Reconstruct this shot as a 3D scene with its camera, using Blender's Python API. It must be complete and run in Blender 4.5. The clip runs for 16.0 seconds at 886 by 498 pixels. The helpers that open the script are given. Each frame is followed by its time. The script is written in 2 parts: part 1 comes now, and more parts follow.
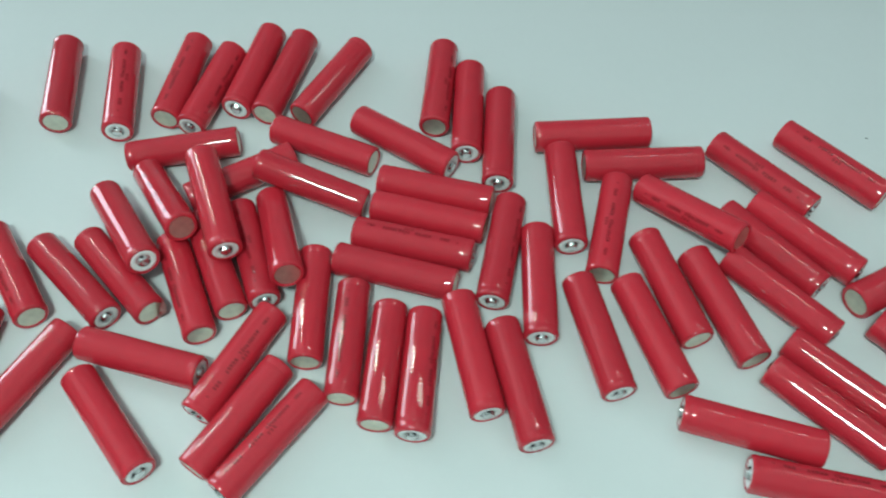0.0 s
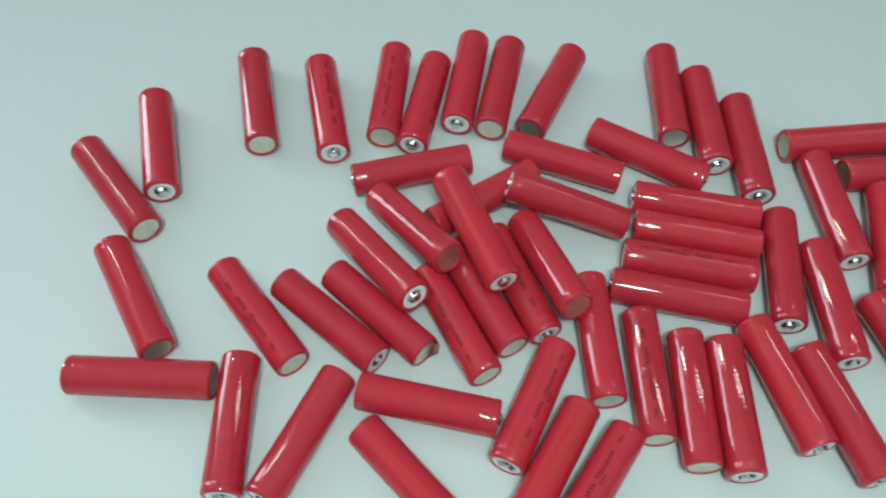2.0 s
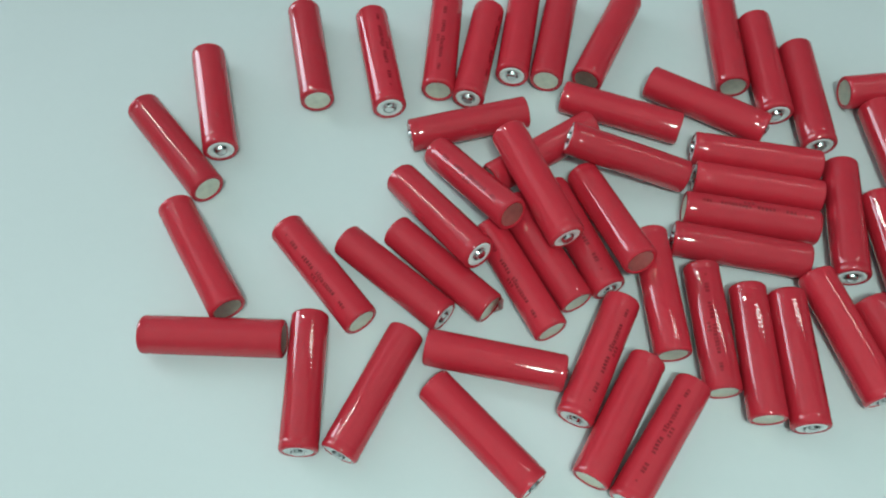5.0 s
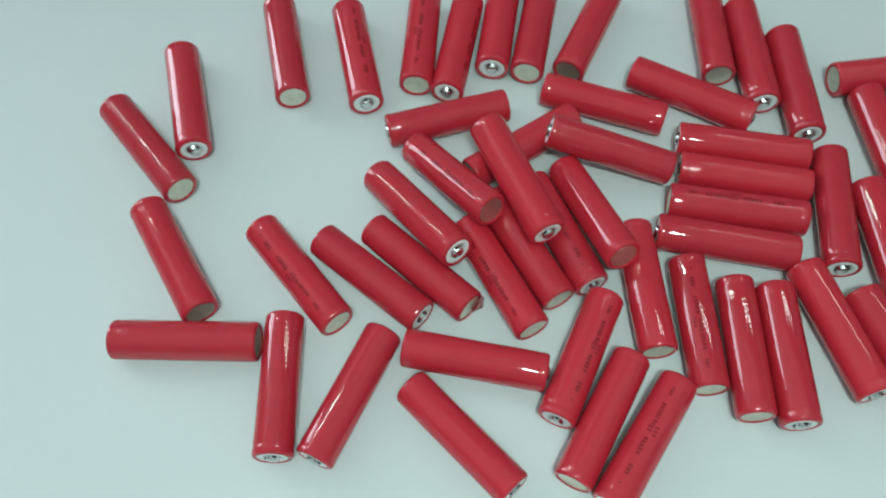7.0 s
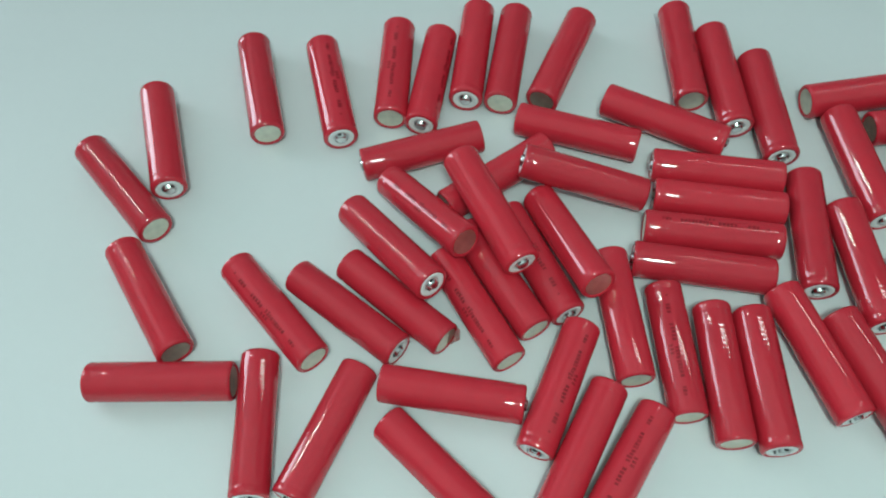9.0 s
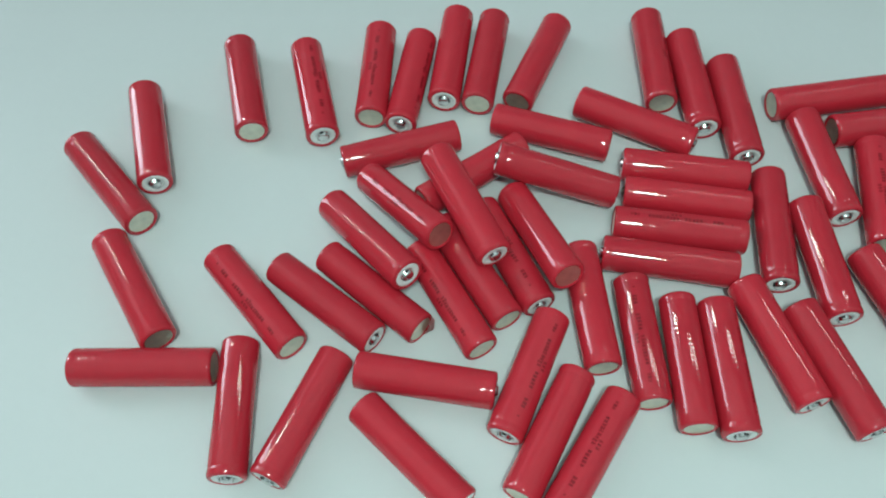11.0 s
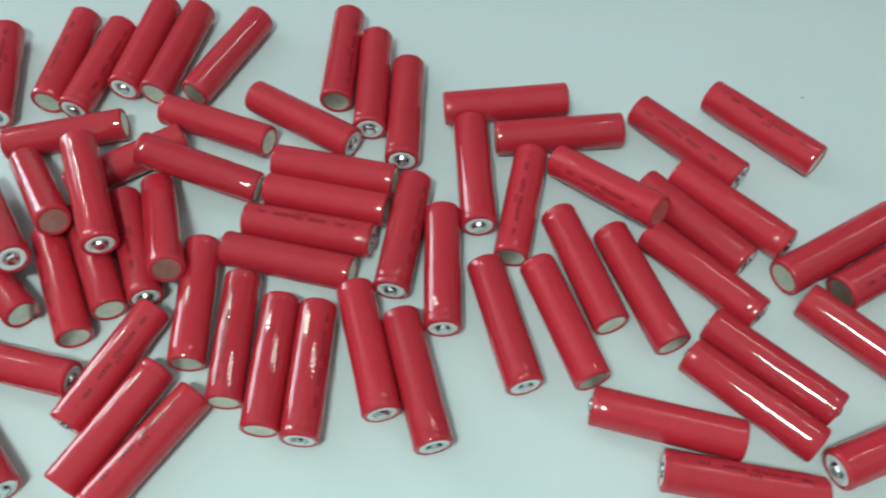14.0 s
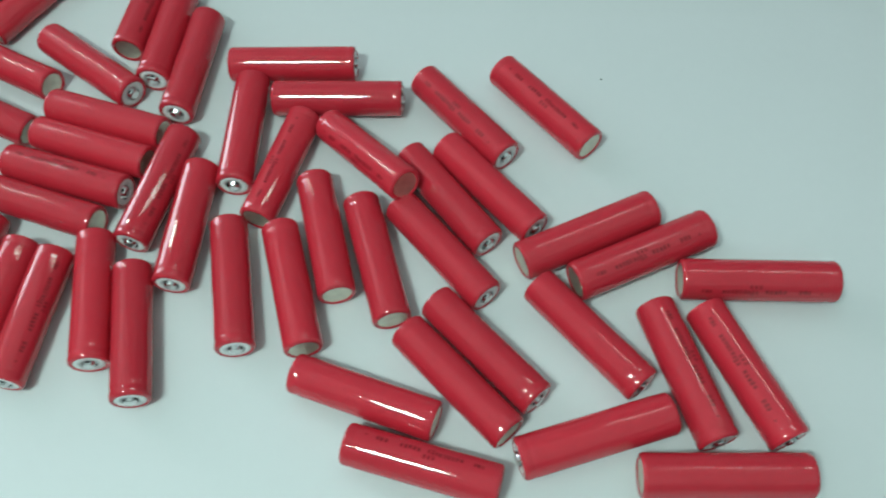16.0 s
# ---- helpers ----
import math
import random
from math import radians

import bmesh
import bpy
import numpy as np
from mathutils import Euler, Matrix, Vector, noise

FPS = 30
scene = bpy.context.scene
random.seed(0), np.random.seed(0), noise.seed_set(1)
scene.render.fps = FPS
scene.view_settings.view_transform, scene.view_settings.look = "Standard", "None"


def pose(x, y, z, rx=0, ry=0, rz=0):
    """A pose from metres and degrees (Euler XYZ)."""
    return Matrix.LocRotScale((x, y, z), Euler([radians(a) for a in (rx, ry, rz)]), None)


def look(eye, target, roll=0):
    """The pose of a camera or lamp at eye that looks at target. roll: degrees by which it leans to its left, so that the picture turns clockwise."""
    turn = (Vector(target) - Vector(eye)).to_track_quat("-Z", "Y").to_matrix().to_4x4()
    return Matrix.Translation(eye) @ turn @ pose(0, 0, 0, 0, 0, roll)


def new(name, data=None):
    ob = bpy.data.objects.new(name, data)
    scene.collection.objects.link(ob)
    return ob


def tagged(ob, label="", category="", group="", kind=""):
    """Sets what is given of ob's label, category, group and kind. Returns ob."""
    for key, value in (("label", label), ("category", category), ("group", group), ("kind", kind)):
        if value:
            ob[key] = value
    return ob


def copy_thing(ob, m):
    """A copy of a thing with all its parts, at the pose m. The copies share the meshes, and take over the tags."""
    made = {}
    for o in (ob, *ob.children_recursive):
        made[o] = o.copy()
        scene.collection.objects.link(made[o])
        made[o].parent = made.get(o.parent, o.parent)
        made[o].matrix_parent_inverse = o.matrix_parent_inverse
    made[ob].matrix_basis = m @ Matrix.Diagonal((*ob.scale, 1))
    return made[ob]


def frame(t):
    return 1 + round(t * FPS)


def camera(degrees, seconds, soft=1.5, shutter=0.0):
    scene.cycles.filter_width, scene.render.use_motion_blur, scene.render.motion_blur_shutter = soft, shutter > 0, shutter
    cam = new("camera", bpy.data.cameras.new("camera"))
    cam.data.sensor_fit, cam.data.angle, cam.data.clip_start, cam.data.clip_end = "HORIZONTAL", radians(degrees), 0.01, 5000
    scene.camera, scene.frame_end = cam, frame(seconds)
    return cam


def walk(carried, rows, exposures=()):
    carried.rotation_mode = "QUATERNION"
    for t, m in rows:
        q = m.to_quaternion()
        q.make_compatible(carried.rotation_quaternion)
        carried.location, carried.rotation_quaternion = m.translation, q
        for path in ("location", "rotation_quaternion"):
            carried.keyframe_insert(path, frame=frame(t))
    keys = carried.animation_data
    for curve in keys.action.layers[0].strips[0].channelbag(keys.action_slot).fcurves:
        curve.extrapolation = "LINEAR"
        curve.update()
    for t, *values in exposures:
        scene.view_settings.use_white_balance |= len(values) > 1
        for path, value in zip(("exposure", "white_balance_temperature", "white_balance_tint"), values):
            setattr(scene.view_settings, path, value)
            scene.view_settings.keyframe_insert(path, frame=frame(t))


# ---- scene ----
cam = camera(54.82, 16.0, soft=2.0, shutter=0.5)
# seconds, eye, point looked at, roll
PATH = [
    (0, (0.0551, -0.0137, 0.4046), (0.0076, 0.2309, 0.0299), -2.31),
    (0.5, (0.0055, -0.0151, 0.4014), (-0.0275, 0.2330, 0.0274), -0.21),
    (1, (-0.0447, -0.0095, 0.3939), (-0.0732, 0.2345, 0.0169), 0.41),
    (1.5, (-0.0860, -0.0014, 0.3890), (-0.1150, 0.2374, 0.0087), -0.32),
    (2, (-0.1211, -0.0018, 0.3859), (-0.1402, 0.2432, 0.0090), 1.06),
    (2.5, (-0.1442, 0.0055, 0.3902), (-0.1719, 0.2436, 0.0094), 0.80),
    (3, (-0.1610, 0.0116, 0.3966), (-0.1940, 0.2540, 0.0190), -0.19),
    (3.5, (-0.1672, -0.0016, 0.3947), (-0.1940, 0.2319, 0.0109), 0.58),
    (4, (-0.1662, -0.0009, 0.3971), (-0.1878, 0.2163, 0.0036), -0.55),
    (4.2, (-0.1611, -0.0003, 0.3972), (-0.1837, 0.2132, 0.0017), -0.82),
    (6.3, (-0.1404, 0.0133, 0.3897), (-0.1704, 0.2299, -0.0036), -3.15),
    (6.5, (-0.1413, 0.0091, 0.3927), (-0.1737, 0.2285, 0.0012), -3.61),
    (7, (-0.1324, 0.0112, 0.3843), (-0.1600, 0.2241, -0.0112), -3.22),
    (7.5, (-0.1291, 0.0164, 0.3779), (-0.1603, 0.2229, -0.0207), -4.34),
    (8, (-0.1285, 0.0171, 0.3726), (-0.1552, 0.2298, -0.0230), -3.26),
    (8.5, (-0.1245, 0.0122, 0.3811), (-0.1538, 0.2326, -0.0101), -4.06),
    (9, (-0.1195, 0.0156, 0.3845), (-0.1485, 0.2403, -0.0043), -4.73),
    (9.5, (-0.1182, 0.0108, 0.3856), (-0.1367, 0.2398, -0.0014), -2.02),
    (9.7, (-0.1132, 0.0038, 0.3841), (-0.1345, 0.2367, -0.0004), -2.69),
    (11.8, (-0.1062, -0.0074, 0.3939), (-0.1372, 0.2246, 0.0096), -3.64),
    (12, (-0.0885, -0.0099, 0.3877), (-0.1339, 0.2264, 0.0074), -4.85),
    (12.5, (-0.0316, -0.0072, 0.3824), (-0.0883, 0.2242, 0.0006), -4.11),
    (13, (0.0266, 0.0008, 0.3863), (-0.0269, 0.2316, 0.0037), -5.39),
    (13.5, (0.0686, 0.0132, 0.3839), (0.0217, 0.2422, -0.0006), -4.25),
    (14, (0.1017, 0.0195, 0.3771), (0.0567, 0.2506, -0.0064), -4.30),
    (14.5, (0.1437, 0.0309, 0.3798), (0.0959, 0.2578, -0.0058), -5.13),
    (15, (0.1908, 0.0390, 0.3776), (0.1350, 0.2551, -0.0132), -6.67),
    (15.5, (0.2199, 0.0392, 0.3733), (0.1558, 0.2513, -0.0184), -5.85),
    (16, (0.2430, 0.0475, 0.3674), (0.1819, 0.2597, -0.0247), -4.18),
]
EXPOSURES = [(0.0, -0.89), (2.0, -0.95), (4.0, -1.01), (9.7, -1.00), (12.5, -0.95), (14.0, -0.86), (16.0, -0.87)]
walk(cam, [(t, look(eye, target, roll)) for t, eye, target, roll in PATH], EXPOSURES)

# ---- light: a closed white room, an added broad fill panel overhead, three tube lights, a tall window in the west wall ----
FLOOR_Z, CEIL_Z = -0.75, 1.93
X0, X1, Y0, Y1 = -3.0, 2.8, -2.6, 3.6
world = bpy.data.worlds.new("world")
scene.world = world
world.use_nodes = True
sky = world.node_tree.nodes.new("ShaderNodeTexSky")
sky.sky_type, sky.sun_disc, sky.sun_elevation, sky.sun_rotation = "NISHITA", False, radians(35), radians(200)
world.node_tree.links.new(sky.outputs[0], world.node_tree.nodes["Background"].inputs[0])
world.node_tree.nodes["Background"].inputs[1].default_value = 0.1


def area_lamp(name, m, size, size_y, power, colour, spread=180):
    data = bpy.data.lights.new(name, "AREA")
    data.shape, data.size, data.size_y, data.energy, data.color = "RECTANGLE", size, size_y, power, colour
    data.spread = radians(spread)
    ob = new(name, data)
    ob.matrix_world = m
    return tagged(ob, kind="structure")


# x, y, top of the housing, length, depth, turn, power; the third is set low over the near side, a height chosen to
# darken the far table
LAMPS = [(-1.86, 1.27, CEIL_Z, 1.2, 0.034, -14.0, 14), (0.92, 1.14, CEIL_Z, 1.2, 0.034, 13.0, 4.5), (-0.05, -0.30, 1.185, 0.22, 0.13, 8.0, 20.5)]
LAMP_TINT = (0.73, 1.0, 0.94)
for lx, ly, lz, lamp_long, lamp_deep, turn, power in LAMPS:
    area_lamp("ceiling_lamp_light", pose(lx, ly, lz - 0.085, 0, 0, turn), lamp_long, lamp_deep, power, LAMP_TINT)
area_lamp("window_light", look((X0 + 0.02, 1.45, 0.825), (0, 1.45, 0.825)), 0.9, 1.65, 76, (0.78, 0.90, 1.0))
# added fill: an invented overhead panel that lifts the shadows between the cells
PANEL_X, PANEL_Y, PANEL_W, PANEL_D = -0.1, -0.8, 5.5, 3.4
area_lamp("fill_panel_light", look((PANEL_X, PANEL_Y, CEIL_Z - 0.032), (PANEL_X, PANEL_Y, 0)), PANEL_W, PANEL_D, 25, (0.73, 1.0, 0.95))


# ---- materials ----
def material(name):
    m = bpy.data.materials.new(name)
    m.use_nodes = True
    nt = m.node_tree
    return m, nt, nt.nodes["Principled BSDF"]


def node(nt, kind, **values):
    n = nt.nodes.new(kind)
    for key, value in values.items():
        n.inputs[key.replace("_", " ")].default_value = value
    return n


def coords(nt, which="Object"):
    return nt.nodes.new("ShaderNodeTexCoord").outputs[which]


def speckle(nt, where, scale, detail=4.0, rough=0.6):
    n = node(nt, "ShaderNodeTexNoise", Scale=scale, Detail=detail, Roughness=rough)
    nt.links.new(where, n.inputs["Vector"])
    return n.outputs["Fac"]


def ramp(nt, fac, stops):
    n = nt.nodes.new("ShaderNodeValToRGB")
    n.color_ramp.elements[0].position, n.color_ramp.elements[0].color = stops[0][0], (*stops[0][1], 1)
    n.color_ramp.elements[1].position, n.color_ramp.elements[1].color = stops[1][0], (*stops[1][1], 1)
    nt.links.new(fac, n.inputs["Fac"])
    return n.outputs["Color"]


def to_range(nt, fac, lo, hi):
    n = nt.nodes.new("ShaderNodeMapRange")
    n.inputs["To Min"].default_value, n.inputs["To Max"].default_value = lo, hi
    nt.links.new(fac, n.inputs["Value"])
    return n.outputs["Result"]


def bump(nt, height, strength, distance):
    n = nt.nodes.new("ShaderNodeBump")
    n.inputs["Strength"].default_value, n.inputs["Distance"].default_value = strength, distance
    nt.links.new(height, n.inputs["Height"])
    return n.outputs["Normal"]


def red_wrap():
    m, nt, p = material("red_shrink_wrap")
    where = coords(nt)
    info = nt.nodes.new("ShaderNodeObjectInfo")
    shift = nt.nodes.new("ShaderNodeVectorMath")
    shift.operation = "MULTIPLY_ADD"
    nt.links.new(info.outputs["Random"], shift.inputs[0])
    shift.inputs[1].default_value = (3.1, 5.7, 2.3)
    nt.links.new(where, shift.inputs[2])
    cloud = speckle(nt, shift.outputs[0], 90.0)
    tone = ramp(nt, cloud, [(0.3, (0.465, 0.019, 0.033)), (0.75, (0.50, 0.022, 0.037))])
    vary = node(nt, "ShaderNodeHueSaturation")
    nt.links.new(tone, vary.inputs["Color"])
    nt.links.new(to_range(nt, info.outputs["Random"], 0.90, 1.06), vary.inputs["Value"])
    nt.links.new(vary.outputs[0], p.inputs["Base Color"])
    nt.links.new(to_range(nt, cloud, 0.02, 0.04), p.inputs["Roughness"])
    p.inputs["IOR"].default_value = 1.56
    # faint ripples across the film, left by the shrinking
    ripple = node(nt, "ShaderNodeTexWave", Scale=128.0, Distortion=2.2, Detail=1.0, Detail_Scale=0.6)
    ripple.wave_type, ripple.bands_direction = "BANDS", "X"
    nt.links.new(shift.outputs[0], ripple.inputs["Vector"])
    nt.links.new(bump(nt, ripple.outputs["Fac"], 0.02, 0.0003), p.inputs["Normal"])
    return m


def nickel(name, colour, rough_lo, rough_hi, scale, metal=1.0):
    m, nt, p = material(name)
    where = coords(nt)
    cloud = speckle(nt, where, scale)
    dark = tuple(c * 0.82 for c in colour)
    nt.links.new(ramp(nt, cloud, [(0.3, dark), (0.7, colour)]), p.inputs["Base Color"])
    nt.links.new(to_range(nt, cloud, rough_lo, rough_hi), p.inputs["Roughness"])
    p.inputs["Metallic"].default_value = metal
    nt.links.new(bump(nt, speckle(nt, where, scale * 4), 0.15, 0.0002), p.inputs["Normal"])
    return m


def matte(name, lo, hi, scale, rough, depth=0.0, spec=0.5):
    m, nt, p = material(name)
    where = coords(nt)
    cloud = speckle(nt, where, scale)
    nt.links.new(ramp(nt, cloud, [(0.3, lo), (0.7, hi)]), p.inputs["Base Color"])
    nt.links.new(to_range(nt, cloud, rough - 0.05, rough + 0.08), p.inputs["Roughness"])
    p.inputs["Specular IOR Level"].default_value = spec
    if depth:
        nt.links.new(bump(nt, speckle(nt, where, scale * 8), 0.3, depth), p.inputs["Normal"])
    return m


def table_white():
    m, nt, p = material("white_laminate")
    where = coords(nt)
    broad, fine = speckle(nt, where, 3.5, 3.0), speckle(nt, where, 160.0, 3.0)
    tone = ramp(nt, broad, [(0.3, (0.556, 0.558, 0.562)), (0.7, (0.578, 0.578, 0.584))])
    grain = node(nt, "ShaderNodeHueSaturation")
    nt.links.new(tone, grain.inputs["Color"])
    nt.links.new(to_range(nt, fine, 0.985, 1.015), grain.inputs["Value"])
    nt.links.new(grain.outputs[0], p.inputs["Base Color"])
    nt.links.new(to_range(nt, fine, 0.44, 0.52), p.inputs["Roughness"])
    nt.links.new(bump(nt, fine, 0.04, 0.0002), p.inputs["Normal"])
    return m


def glow(name, colour, strength):
    m, nt, p = material(name)
    p.inputs["Base Color"].default_value = (0.8, 0.8, 0.8, 1)
    p.inputs["Emission Color"].default_value, p.inputs["Emission Strength"].default_value = (*colour, 1), strength
    return m


WRAP = red_wrap()
BASE_METAL = nickel("nickel_plated_base", (0.72, 0.71, 0.60), 0.34, 0.50, 240.0)
CAP_METAL = nickel("polished_terminal", (0.80, 0.80, 0.80), 0.12, 0.24, 400.0)
PAPER = matte("white_insulator_card", (0.70, 0.70, 0.70), (0.82, 0.82, 0.81), 500.0, 0.6, 0.0001)
VENT_DARK = matte("dark_vent", (0.02, 0.02, 0.02), (0.04, 0.04, 0.04), 400.0, 0.6)
INK = matte("dark_print_ink", (0.17, 0.008, 0.013), (0.34, 0.012, 0.021), 500.0, 0.15)
TORN = matte("torn_wrap_underside", (0.62, 0.20, 0.20), (0.80, 0.62, 0.60), 600.0, 0.35, 0.0002)
TABLE = table_white()
LEG = matte("grey_painted_steel", (0.32, 0.33, 0.34), (0.38, 0.39, 0.40), 60.0, 0.45)
PAINT = matte("white_wall_paint", (0.58, 0.61, 0.60), (0.64, 0.66, 0.65), 5.0, 0.75, 0.001)
CEILING_PAINT = matte("white_ceiling_paint", (0.76, 0.78, 0.78), (0.82, 0.83, 0.83), 5.0, 0.8, 0.001)
FLOOR_TILE = matte("grey_floor_vinyl", (0.34, 0.35, 0.35), (0.42, 0.43, 0.43), 9.0, 0.4, 0.0005)
FRAME_WHITE = matte("white_window_frame", (0.72, 0.74, 0.74), (0.80, 0.81, 0.81), 20.0, 0.4)
SPECK = matte("grey_dust_speck", (0.18, 0.19, 0.18), (0.28, 0.28, 0.27), 300.0, 0.8)


# ---- building helpers ----
def mesh_object(name, bm, mat, smooth=False):
    me = bpy.data.meshes.new(name)
    bmesh.ops.recalc_face_normals(bm, faces=bm.faces)
    bm.to_mesh(me)
    bm.free()
    me.materials.append(mat)
    if smooth:
        me.shade_smooth()
    return new(name, me)


def part(name, bm, mat, parent, label="", smooth=True):
    ob = mesh_object(name, bm, mat, smooth)
    ob.parent = parent
    return tagged(ob, label)


def box(lo, hi, bevel=0.0):
    bm = bmesh.new()
    lo, hi = Vector(lo), Vector(hi)
    bmesh.ops.create_cube(bm, size=1.0, matrix=Matrix.Translation((lo + hi) / 2) @ Matrix.Diagonal((*(hi - lo), 1)))
    if bevel:
        bmesh.ops.bevel(bm, geom=bm.edges[:], offset=bevel, segments=3, affect="EDGES", profile=0.5)
    return bm


def lathe(profile, steps=48, wobble=0.0):
    """A surface of revolution round the x axis from (x, radius) pairs."""
    bm = bmesh.new()
    rings = []
    for x, r in profile:
        if r < 1e-7:
            rings.append([bm.verts.new((x, 0, 0))])
            continue
        ring = []
        for k in range(steps):
            a = 2 * math.pi * k / steps
            w = wobble * noise.noise(Vector((x * 220, math.cos(a) * 2.2, math.sin(a) * 2.2)))
            ring.append(bm.verts.new((x, (r + w) * math.cos(a), (r + w) * math.sin(a))))
        rings.append(ring)
    for one, two in zip(rings, rings[1:]):
        for k in range(steps):
            a, b = one[k % len(one)], one[(k + 1) % len(one)]
            c, d = two[(k + 1) % len(two)], two[k % len(two)]
            corners = [v for n, v in enumerate((a, b, c, d)) if v not in (a, b, c, d)[:n]]
            bm.faces.new(corners)
    return bm


# ---- the room ----
def slab(name, lo, hi, mat, label, category):
    return tagged(mesh_object(name, box(lo, hi), mat), label, category, kind="structure")


WT = 0.12
slab("floor", (X0 - WT, Y0 - WT, FLOOR_Z - 0.1), (X1 + WT, Y1 + WT, FLOOR_Z), FLOOR_TILE, "plain grey vinyl floor under the white table", "floor")
slab("ceiling", (X0 - WT, Y0 - WT, CEIL_Z), (X1 + WT, Y1 + WT, CEIL_Z + 0.1), CEILING_PAINT, "plain white painted ceiling above the table", "ceiling")
slab("wall_north", (X0 - WT, Y1, FLOOR_Z), (X1 + WT, Y1 + WT, CEIL_Z), PAINT, "plain white painted room wall", "wall")
slab("wall_east", (X1, Y0, FLOOR_Z), (X1 + WT, Y1, CEIL_Z), PAINT, "plain white painted room wall", "wall")


def wall_with_window(name, across, plane, out, ends, opening):
    """A wall round one opening. across: 0 for a wall along x, 1 along y; ends and opening along it, with the opening's foot and head."""
    (e0, e1), (o0, o1, z0, z1) = ends, opening
    bm = bmesh.new()
    for lo, hi in (((e0, FLOOR_Z), (o0, CEIL_Z)), ((o1, FLOOR_Z), (e1, CEIL_Z)), ((o0, FLOOR_Z), (o1, z0)), ((o0, z1), (o1, CEIL_Z))):
        a, b = [Vector((u, w, z)) if across == 0 else Vector((w, u, z)) for (u, z), w in ((lo, plane), (hi, plane + out))]
        size = b - a
        bmesh.ops.create_cube(bm, size=1.0, matrix=Matrix.Translation((a + b) / 2) @ Matrix.Diagonal((*[abs(c) for c in size], 1)))
    tagged(mesh_object(name, bm, PAINT), "white painted wall with a window opening", "wall", kind="structure")


def window_frame(name, middle, turn, wide, high):
    window = tagged(new(name), "white framed window letting in cool daylight", "window", kind="structure")
    window.matrix_world = pose(*middle, 0, 0, turn)
    w = wide / 2
    for lo, hi in (((-w, 0), (-w + 0.05, high)), ((w - 0.05, 0), (w, high)), ((-w + 0.05, 0), (w - 0.05, 0.05)), ((-w + 0.05, high - 0.05), (w - 0.05, high)), ((-0.025, 0.05), (0.025, high - 0.05))):
        part("window_frame", box((lo[0], -0.03, lo[1]), (hi[0], 0.03, hi[1]), 0.004), FRAME_WHITE, window, smooth=False)


wall_with_window("wall_west", 1, X0, -WT, (Y0, Y1), (1.00, 1.90, 0.0, 1.65))
window_frame("window_1", (X0 - 0.06, 1.45, 0.0), 90, 0.90, 1.65)
slab("wall_south", (X0 - WT, Y0 - WT, FLOOR_Z), (X1 + WT, Y0, CEIL_Z), PAINT, "plain white painted room wall", "wall")
# glowing body of the added fill panel, not a known fitting
panel = tagged(new("ceiling_panel"), "broad white fill panel, unseen, added under the ceiling to soften shadows", "ceiling panel")
panel.location = (PANEL_X, PANEL_Y, CEIL_Z)
part("diffuser", box((-PANEL_W / 2, -PANEL_D / 2, -0.025), (PANEL_W / 2, PANEL_D / 2, 0.0), 0.003), glow("fill_panel_glow", (0.73, 1.0, 0.95), 0.11), panel, smooth=False)
for side in (-1, 1):
    off = side * (PANEL_W / 2 + 0.022)
    part("frame", box((off - 0.02, -PANEL_D / 2, -0.03), (off + 0.02, PANEL_D / 2, 0.0), 0.003), FRAME_WHITE, panel, smooth=False)


LIT = glow("lit_diffuser", LAMP_TINT, 4.0)


def ceiling_fixture(x, y, z, long, deep, turn):
    lamp = tagged(new("ceiling_light"), "white fluorescent ceiling light with one tube, switched on" if z == CEIL_Z else "short white tube light set low on two added rods, switched on", "ceiling light", "ceiling lights")
    lamp.matrix_world = pose(x, y, z, 0, 0, turn)
    w, d = long / 2, deep / 2
    part("housing", box((-w - 0.03, -d - 0.03, -0.05), (w + 0.03, d + 0.03, 0.0), 0.005), FRAME_WHITE, lamp, smooth=False)
    part("diffuser", box((-w, -d, -0.075), (w, d, -0.0505), 0.004), LIT, lamp, smooth=False)
    for side in (-1, 1):
        part("end_cap", box((side * (w + 0.014) - 0.012, -d, -0.078), (side * (w + 0.014) + 0.012, d, -0.0505), 0.003), FRAME_WHITE, lamp, smooth=False)
        # rods added to carry the light that is lowered for steeper falloff
        if z < CEIL_Z:
            part("suspension_rod", box((side * w * 0.8 - 0.003, -0.003, 0.0), (side * w * 0.8 + 0.003, 0.003, CEIL_Z - 0.03 - z), 0.001), LEG, lamp, smooth=False)


for lx, ly, lz, lamp_long, lamp_deep, turn, power in LAMPS:
    ceiling_fixture(lx, ly, lz, lamp_long, lamp_deep, turn)

# ---- the table ----
table = tagged(new("table"), "white laminate table with a smooth, slightly glossy top", "table")
table.location = (0.05, 0.30, FLOOR_Z)
TW, TD = 0.80, 0.55
part("tabletop", box((-TW, -TD, -FLOOR_Z - 0.03), (TW, TD, -FLOOR_Z), 0.004), TABLE, table, smooth=False)
for sx in (-1, 1):
    for sy in (-1, 1):
        cx, cy = sx * (TW - 0.06), sy * (TD - 0.06)
        part("leg", box((cx - 0.025, cy - 0.025, 0), (cx + 0.025, cy + 0.025, -FLOOR_Z - 0.03), 0.003), LEG, table, smooth=False)

# ---- the battery cells ----
LONG, RAD = 0.0682, 0.0093
H = LONG / 2


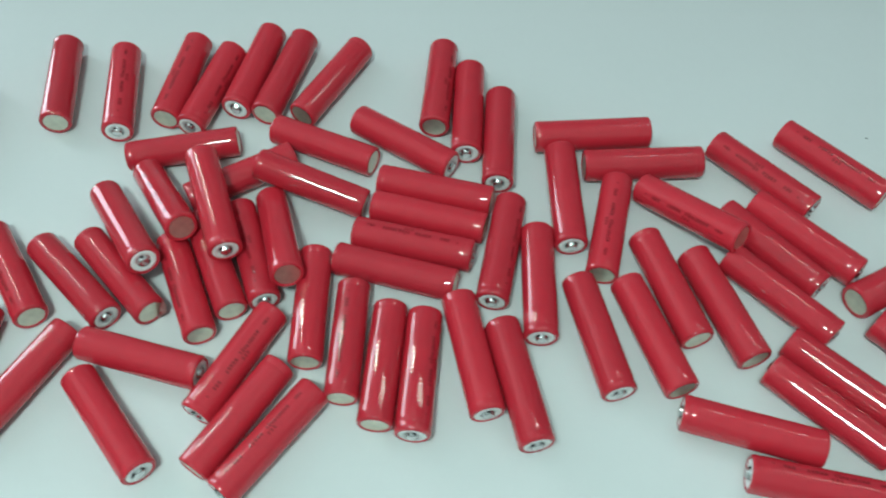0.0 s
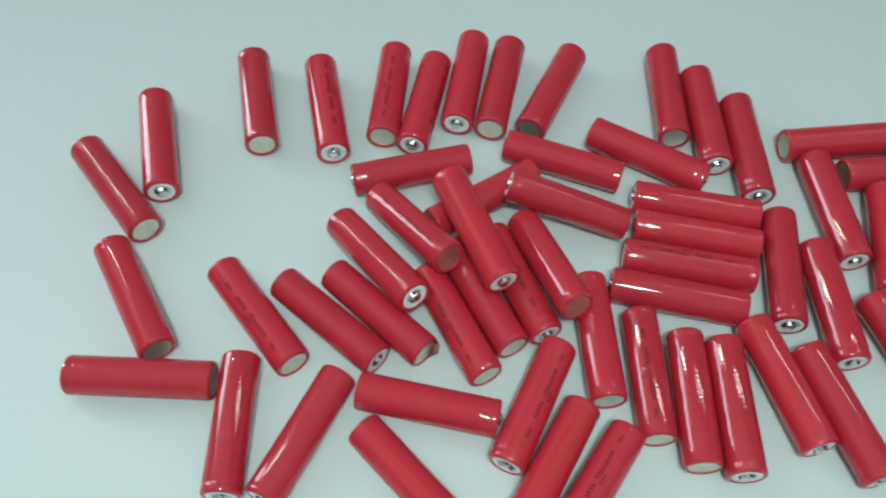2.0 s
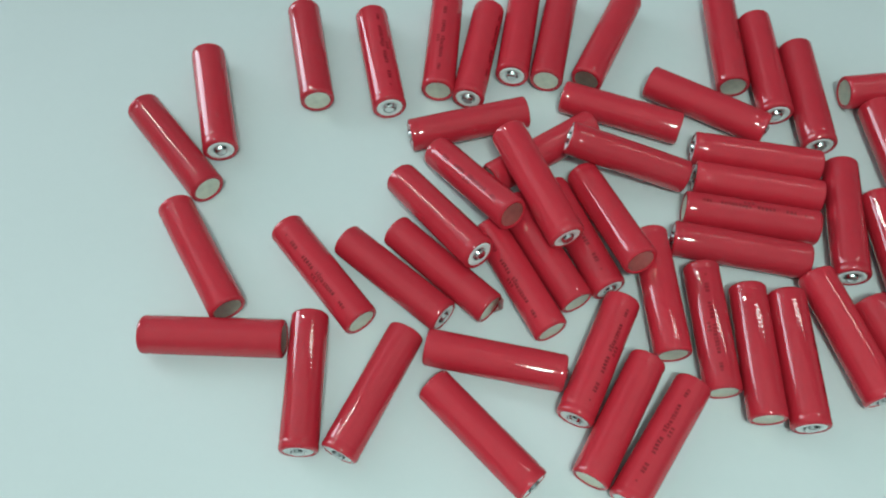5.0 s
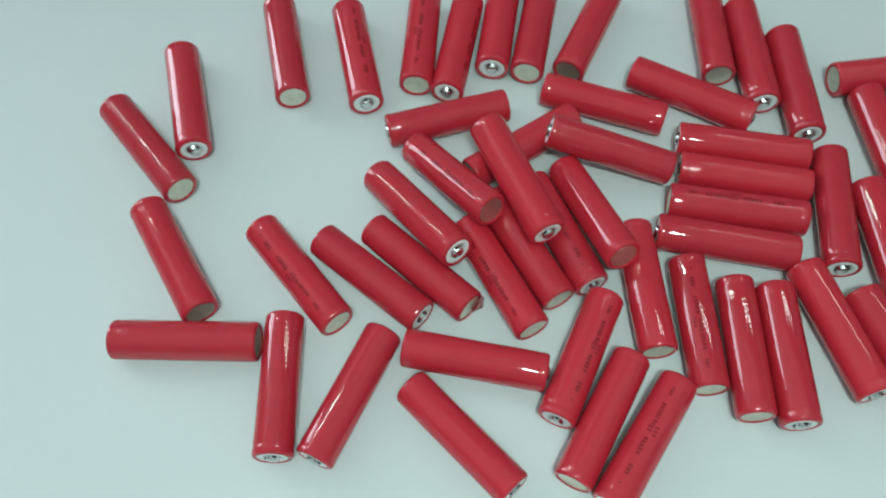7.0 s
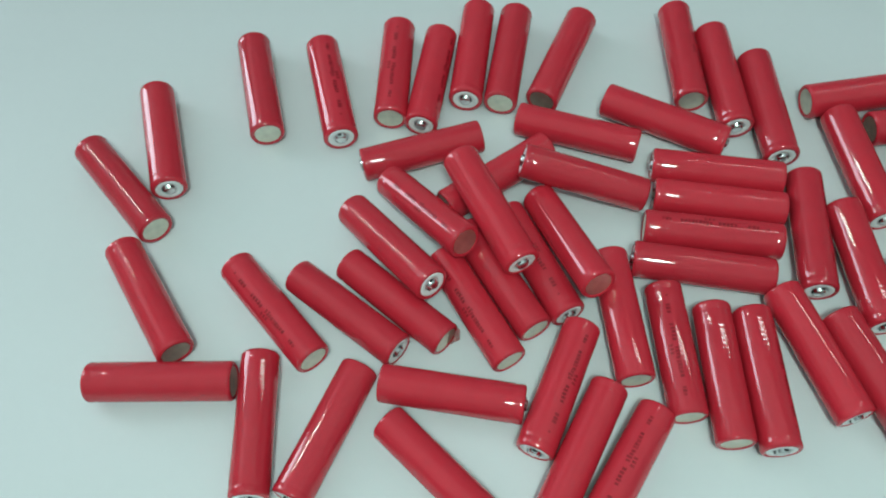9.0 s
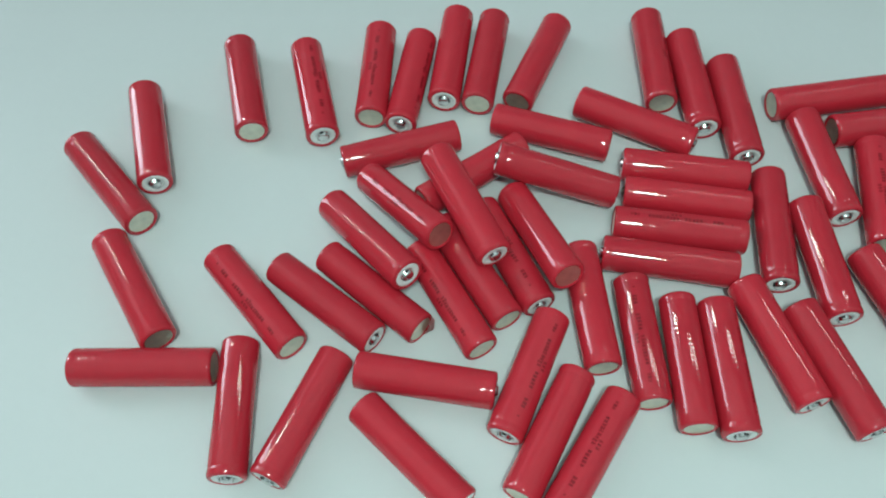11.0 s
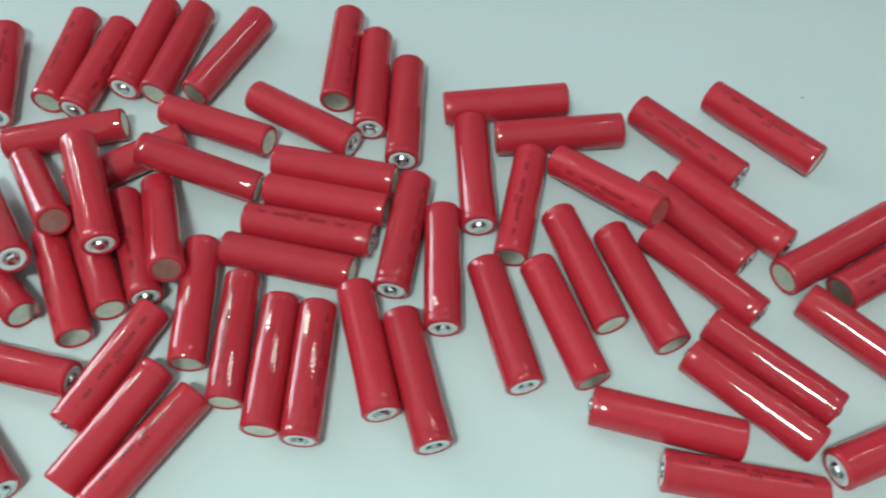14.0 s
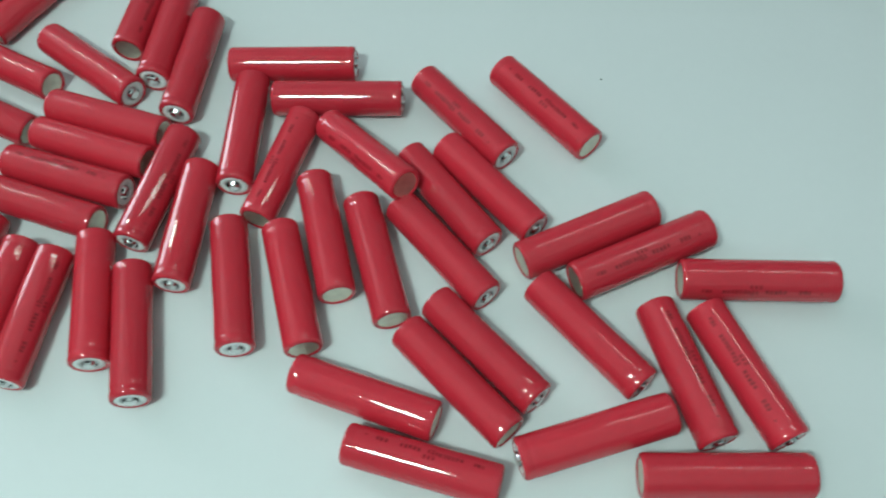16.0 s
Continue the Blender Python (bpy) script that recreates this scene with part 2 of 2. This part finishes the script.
def marking_strip(bm, x0, x1, arc, width, steps=4):
    """A curved printed bar on the wrap from x0 to x1, centred arc metres round from the top."""
    r = RAD + 0.00005
    rows = []
    for k in range(steps + 1):
        a = (arc - width / 2 + width * k / steps) / RAD
        rows.append([bm.verts.new((x, r * math.sin(a), r * math.cos(a))) for x in (x0, x1)])
    for one, two in zip(rows, rows[1:]):
        bm.faces.new((one[0], one[1], two[1], two[0]))


def print_bars():
    """Unreadable printing as rows of letter-sized bars: words in a line along the cell, with a two-line mark in the middle."""
    bm = bmesh.new()
    rng = random.Random(5)
    # start, letters, step along the cell, distance round it, height of the letters
    for x0, letters, step, arc, high in ((0.0155, 3, 0.0019, 0.0, 0.0021), (0.0012, 5, 0.0019, 0.0, 0.0023), (-0.0172, 7, 0.0018, 0.0, 0.0022), (-0.0055, 3, 0.0019, 0.0024, 0.0021),
                                         (-0.0048, 2, 0.0018, -0.0004, 0.0026), (-0.0262, 3, 0.0017, 0.0002, 0.0020), (0.0246, 1, 0.0012, -0.0003, 0.0011)):
        for k in range(letters):
            a, wide = x0 + k * step, step * rng.uniform(0.62, 0.84)
            marking_strip(bm, a, a + wide, arc + rng.uniform(-0.00015, 0.00015), high * rng.uniform(0.80, 1.05))
    return bm


def make_cell(printed, torn):
    """One cell along x, its button end at +x, its centre at the origin."""
    cell = new("battery_cell")
    wrap = part("wrap", lathe([(-H + 0.0006, 0.0068), (-H + 0.0001, 0.0072), (-H, 0.0079), (-H + 0.0002, 0.0086), (-H + 0.0008, RAD - 0.0002), (-H + 0.0016, RAD),
                               (-H + 0.006, RAD), (-H * 0.6, RAD), (-H * 0.3, RAD), (0, RAD), (H * 0.3, RAD), (H * 0.6, RAD), (H - 0.0066, RAD), (H - 0.0058, RAD - 0.00003), (H - 0.0052, RAD - 0.0001),
                               (H - 0.0046, RAD - 0.00018), (H - 0.0040, RAD - 0.0001), (H - 0.0034, RAD - 0.00003), (H - 0.0028, RAD), (H - 0.0016, RAD), (H - 0.0008, RAD - 0.0002), (H - 0.0002, 0.0086),
                               (H, 0.0079), (H - 0.0001, 0.0071), (H - 0.0006, 0.0067)], wobble=0.000015), WRAP, cell)
    part("base_plate", lathe([(-H + 0.0010, 0.0090), (-H + 0.0005, 0.0070), (-H + 0.0006, 0.0060), (-H + 0.0007, 0.0030), (-H + 0.0007, 0.0)], 32), BASE_METAL, cell,
         "" if not torn else "bare metal base with torn edge")
    part("insulator_ring", lathe([(H - 0.0011, 0.0088), (H - 0.0006, 0.0070), (H - 0.0003, 0.0068), (H - 0.0003, 0.0041), (H - 0.0009, 0.0040)], 32), PAPER, cell, "white card ring")
    button = part("terminal", lathe([(H - 0.0010, 0.0042), (H - 0.0010, 0.0034), (H - 0.0008, 0.0031), (H + 0.0007, 0.0028), (H + 0.0011, 0.0024), (H + 0.0012, 0.0014), (H + 0.0012, 0.0)], 32), CAP_METAL, cell,
                  "shiny metal button terminal")
    for k in range(3):
        a = 2 * math.pi * k / 3 + 0.4
        vent = box((H - 0.0007, -0.0010, 0.00285), (H + 0.0004, 0.0010, 0.0034), 0.0002)
        bmesh.ops.rotate(vent, verts=vent.verts, cent=(0, 0, 0), matrix=Matrix.Rotation(a, 3, "X"))
        part("vent", vent, VENT_DARK, button, "dark vent slot")
    if printed:
        part("marking", print_bars(), INK, cell, "faint dark printed bars")
    if torn:
        bm = bmesh.new()
        rng = random.Random(3)
        rows = []
        for k in range(11):
            a = -0.85 + 1.7 * k / 10
            out = 0.0008 + 0.0026 * math.sin(math.pi * k / 10) ** 2 + rng.uniform(-0.0003, 0.0003)
            ring = ((-H + 0.0004, 0.0088), (-H - out * 0.55, 0.0087 + rng.uniform(-0.0003, 0.0003)), (-H - out, 0.0074 - rng.uniform(0, 0.0012)), (-H - out * 0.7, 0.0056 - rng.uniform(0, 0.0014)))
            rows.append([bm.verts.new((x, r * math.sin(a), r * math.cos(a))) for x, r in ring])
        for one, two in zip(rows, rows[1:]):
            for j in range(3):
                bm.faces.new((one[j], one[j + 1], two[j + 1], two[j]))
        bmesh.ops.solidify(bm, geom=bm.faces[:], thickness=0.00015)
        part("torn_flap", bm, TORN, wrap, "torn pale edge of the red wrap")
    return cell


PLAIN, PRINTED, TATTERED = make_cell(False, False), make_cell(True, False), make_cell(False, True)
SAY = {
    "": "red shrink-wrapped cylindrical battery cell lying on white table",
    "print": "red cylindrical battery cell with faint dark print, on white table",
    "row": "red cylindrical battery cell lying tight beside parallel cells",
    "top": "red cylindrical battery cell resting tilted on top of other cells",
    "under": "red cylindrical battery cell lying partly under other cells",
    "torn": "red battery cell with torn wrap at its metal base",
}
used = set()


def lay(x, y, heading, roll=0.0, how="", z=0.0, rise=0.0, size=1.0, printed=False):
    """Put a cell down: centre, the way its button end points, its turn about its own axis, and how far that end is raised."""
    source = TATTERED if how == "torn" else PRINTED if printed else PLAIN
    m = pose(x, y, z or RAD * size) @ pose(0, 0, 0, 0, 0, heading) @ pose(0, 0, 0, 0, -rise, 0) @ pose(0, 0, 0, roll)
    if source in used:
        ob = copy_thing(source, m)
    else:
        used.add(source)
        ob = source
        ob.matrix_basis = m
    ob.scale = (size, size, size)
    label = SAY["print"] if printed and not how else SAY[how]
    return tagged(ob, label, "battery", "loose red battery cells on the table")


# western scatter and heap
lay(-0.3079, 0.2980, -71.7, 168, size=1.050)
lay(-0.3227, 0.2647, 133.7, 17, size=1.050)
lay(-0.2930, 0.1988, 125.6, 170, size=1.031)
lay(-0.2767, 0.1555, -177.1, 77, size=1.029)
lay(-0.2285, 0.1369, -85.2, 71, size=1.003)
lay(-0.1951, 0.1349, -111.2, -102, size=0.994)
lay(-0.2289, 0.1945, 133.1, -26, size=1.007, printed=True)
lay(-0.1927, 0.1952, -35.9, -178, size=0.990)
lay(-0.1691, 0.2024, 141.8, 116, "torn", size=0.975)
lay(-0.1731, 0.2287, -47.2, -23, "top", z=0.0180, rise=10.3, size=1.005)
lay(-0.1568, 0.2499, 131.8, -23, "top", z=0.0183, rise=-15.9, size=0.980, printed=True)
lay(-0.1625, 0.2942, -161.2, -109, size=0.982)
lay(-0.1243, 0.2460, -61.5, 131, "top", z=0.0273, rise=-1.7, size=1.020)
lay(-0.1211, 0.2784, 37.5, 174, "under", size=0.980)
lay(-0.0762, 0.2732, 171.1, -121, "top", z=0.0168, rise=12.9, size=0.980)
lay(-0.0854, 0.2357, 115.4, 35, "top", z=0.0170, rise=-13.0, size=0.980)
lay(-0.1182, 0.2170, 122.6, -177, "under", size=0.980)
lay(-0.1301, 0.2005, 122.2, -34, "under", size=0.977, printed=True)
lay(-0.1002, 0.2268, -61.6, 8, "under", size=0.980, printed=True)
# far row
lay(-0.2590, 0.3366, 106.1, 164, size=1.045)
lay(-0.2175, 0.3351, -74.0, -18, size=1.048, printed=True)
lay(-0.1821, 0.3502, 90.4, 0, size=1.027, printed=True)
lay(-0.1606, 0.3455, -96.3, -56, size=1.016, printed=True)
lay(-0.1378, 0.3647, -94.2, 132, size=1.040)
lay(-0.1167, 0.3623, 83.2, -118, size=1.035)
lay(-0.0858, 0.3620, 69.5, -153, size=1.013)
lay(-0.0783, 0.3088, 164.7, 36, size=0.992)
lay(-0.0306, 0.3175, -25.0, -120, size=1.022)
lay(-0.0169, 0.3663, 93.9, 45, size=1.019, printed=True)
lay(0.0043, 0.3488, -83.8, -33, size=1.038)
lay(0.0260, 0.3288, -84.6, 10, size=1.032)
# side-by-side stack and its neighbours
lay(-0.0058, 0.2841, 173.8, 158, "row", size=0.994)
lay(-0.0066, 0.2652, 173.4, 8, "row", size=0.977)
lay(-0.0119, 0.2454, -5.7, -4, "row", size=1.006, printed=True)
lay(-0.0185, 0.2259, 172.9, -123, "row", size=1.008)
lay(0.0373, 0.2486, -92.0, -45, size=1.007, printed=True)
lay(0.0597, 0.2305, -82.5, 9, size=1.007)
# eastern scatter
lay(0.0812, 0.3394, 11.1, 50, size=1.018)
lay(0.1121, 0.3207, 10.6, -35, size=1.020)
lay(0.0691, 0.2903, -79.7, 54, size=1.020)
lay(0.0955, 0.2729, 85.3, -2, size=0.984, printed=True)
lay(0.1381, 0.2837, 143.5, -53, "top", z=0.0165, rise=-12.5, size=0.975, printed=True)
lay(0.1808, 0.3213, -38.5, 29, size=1.002, printed=True)
lay(0.1832, 0.2704, -41.1, -116, "under", size=0.979)
lay(0.2021, 0.2810, -37.3, -45, "row", size=0.990)
lay(0.1867, 0.2410, -38.6, 1, "under", size=0.986)
lay(0.1291, 0.2378, 115.8, 67, size=1.002)
lay(0.1568, 0.2300, 117.7, -89, size=1.003)
lay(0.0929, 0.2032, -68.1, 20, size=1.008)
lay(0.1211, 0.2077, 117.2, 45, size=0.992)
lay(0.1692, 0.1617, 172.1, 142, size=0.996)
lay(0.2009, 0.1377, 176.1, 23, size=1.003, printed=True)
lay(0.2168, 0.1947, -34.9, 50, "row", size=0.981)
lay(0.2071, 0.1775, 145.1, -111, "row", size=0.990)
lay(0.2537, 0.2624, 36.0, -1, "row", size=1.044)
lay(0.2805, 0.2565, 35.7, 28, "row", size=1.050, printed=True)
lay(0.2708, 0.1649, -151.3, 151, size=1.023)
lay(0.2612, 0.2114, -37.1, -25, size=0.984)
lay(0.3339, 0.2532, 10.2, 61, size=1.049, printed=True)
lay(0.3051, 0.2018, -60.4, -10, size=0.995, printed=True)
lay(0.3307, 0.2067, -54.0, 25, size=1.002, printed=True)
lay(0.3251, 0.1589, 11.9, -34, size=1.036)
lay(0.2212, 0.3360, 142.0, -13, size=1.006, printed=True)
# near row
lay(-0.0592, 0.1985, 98.7, 26, "under", size=0.998)
lay(-0.0351, 0.1813, 96.4, -10, "row", size=0.980, printed=True)
lay(-0.0142, 0.1706, 94.1, 130, "row", size=0.996)
lay(0.0048, 0.1685, -85.6, -44, "row", size=1.006, printed=True)
lay(0.0301, 0.1829, -68.9, -150, size=1.007)
lay(0.0553, 0.1704, -68.3, 35, size=1.008)
lay(-0.0895, 0.1608, -110.0, -24, size=0.985, printed=True)
lay(-0.0798, 0.1320, 65.6, 84, size=0.975)
lay(-0.0612, 0.1223, -118.9, 7, size=0.980, printed=True)
lay(-0.1390, 0.1553, -6.9, 5, size=0.997)
lay(-0.1431, 0.1189, -41.5, 37, size=0.978)

# ---- a few dust specks on the tabletop ----
def dust_speck(x, y, size, seed):
    bm = bmesh.new()
    bmesh.ops.create_icosphere(bm, subdivisions=2, radius=size)
    rng = random.Random(seed)
    for v in bm.verts:
        v.co = Vector((v.co.x * 1.4, v.co.y, v.co.z * 0.35)) * rng.uniform(0.8, 1.2)
    ob = mesh_object("dust_speck", bm, SPECK, True)
    ob.location = (x, y, size * 0.3)
    tagged(ob, "tiny grey dust speck on the white tabletop", "dust speck", "dust specks")


dust_speck(0.248, 0.368, 0.0006, 1)
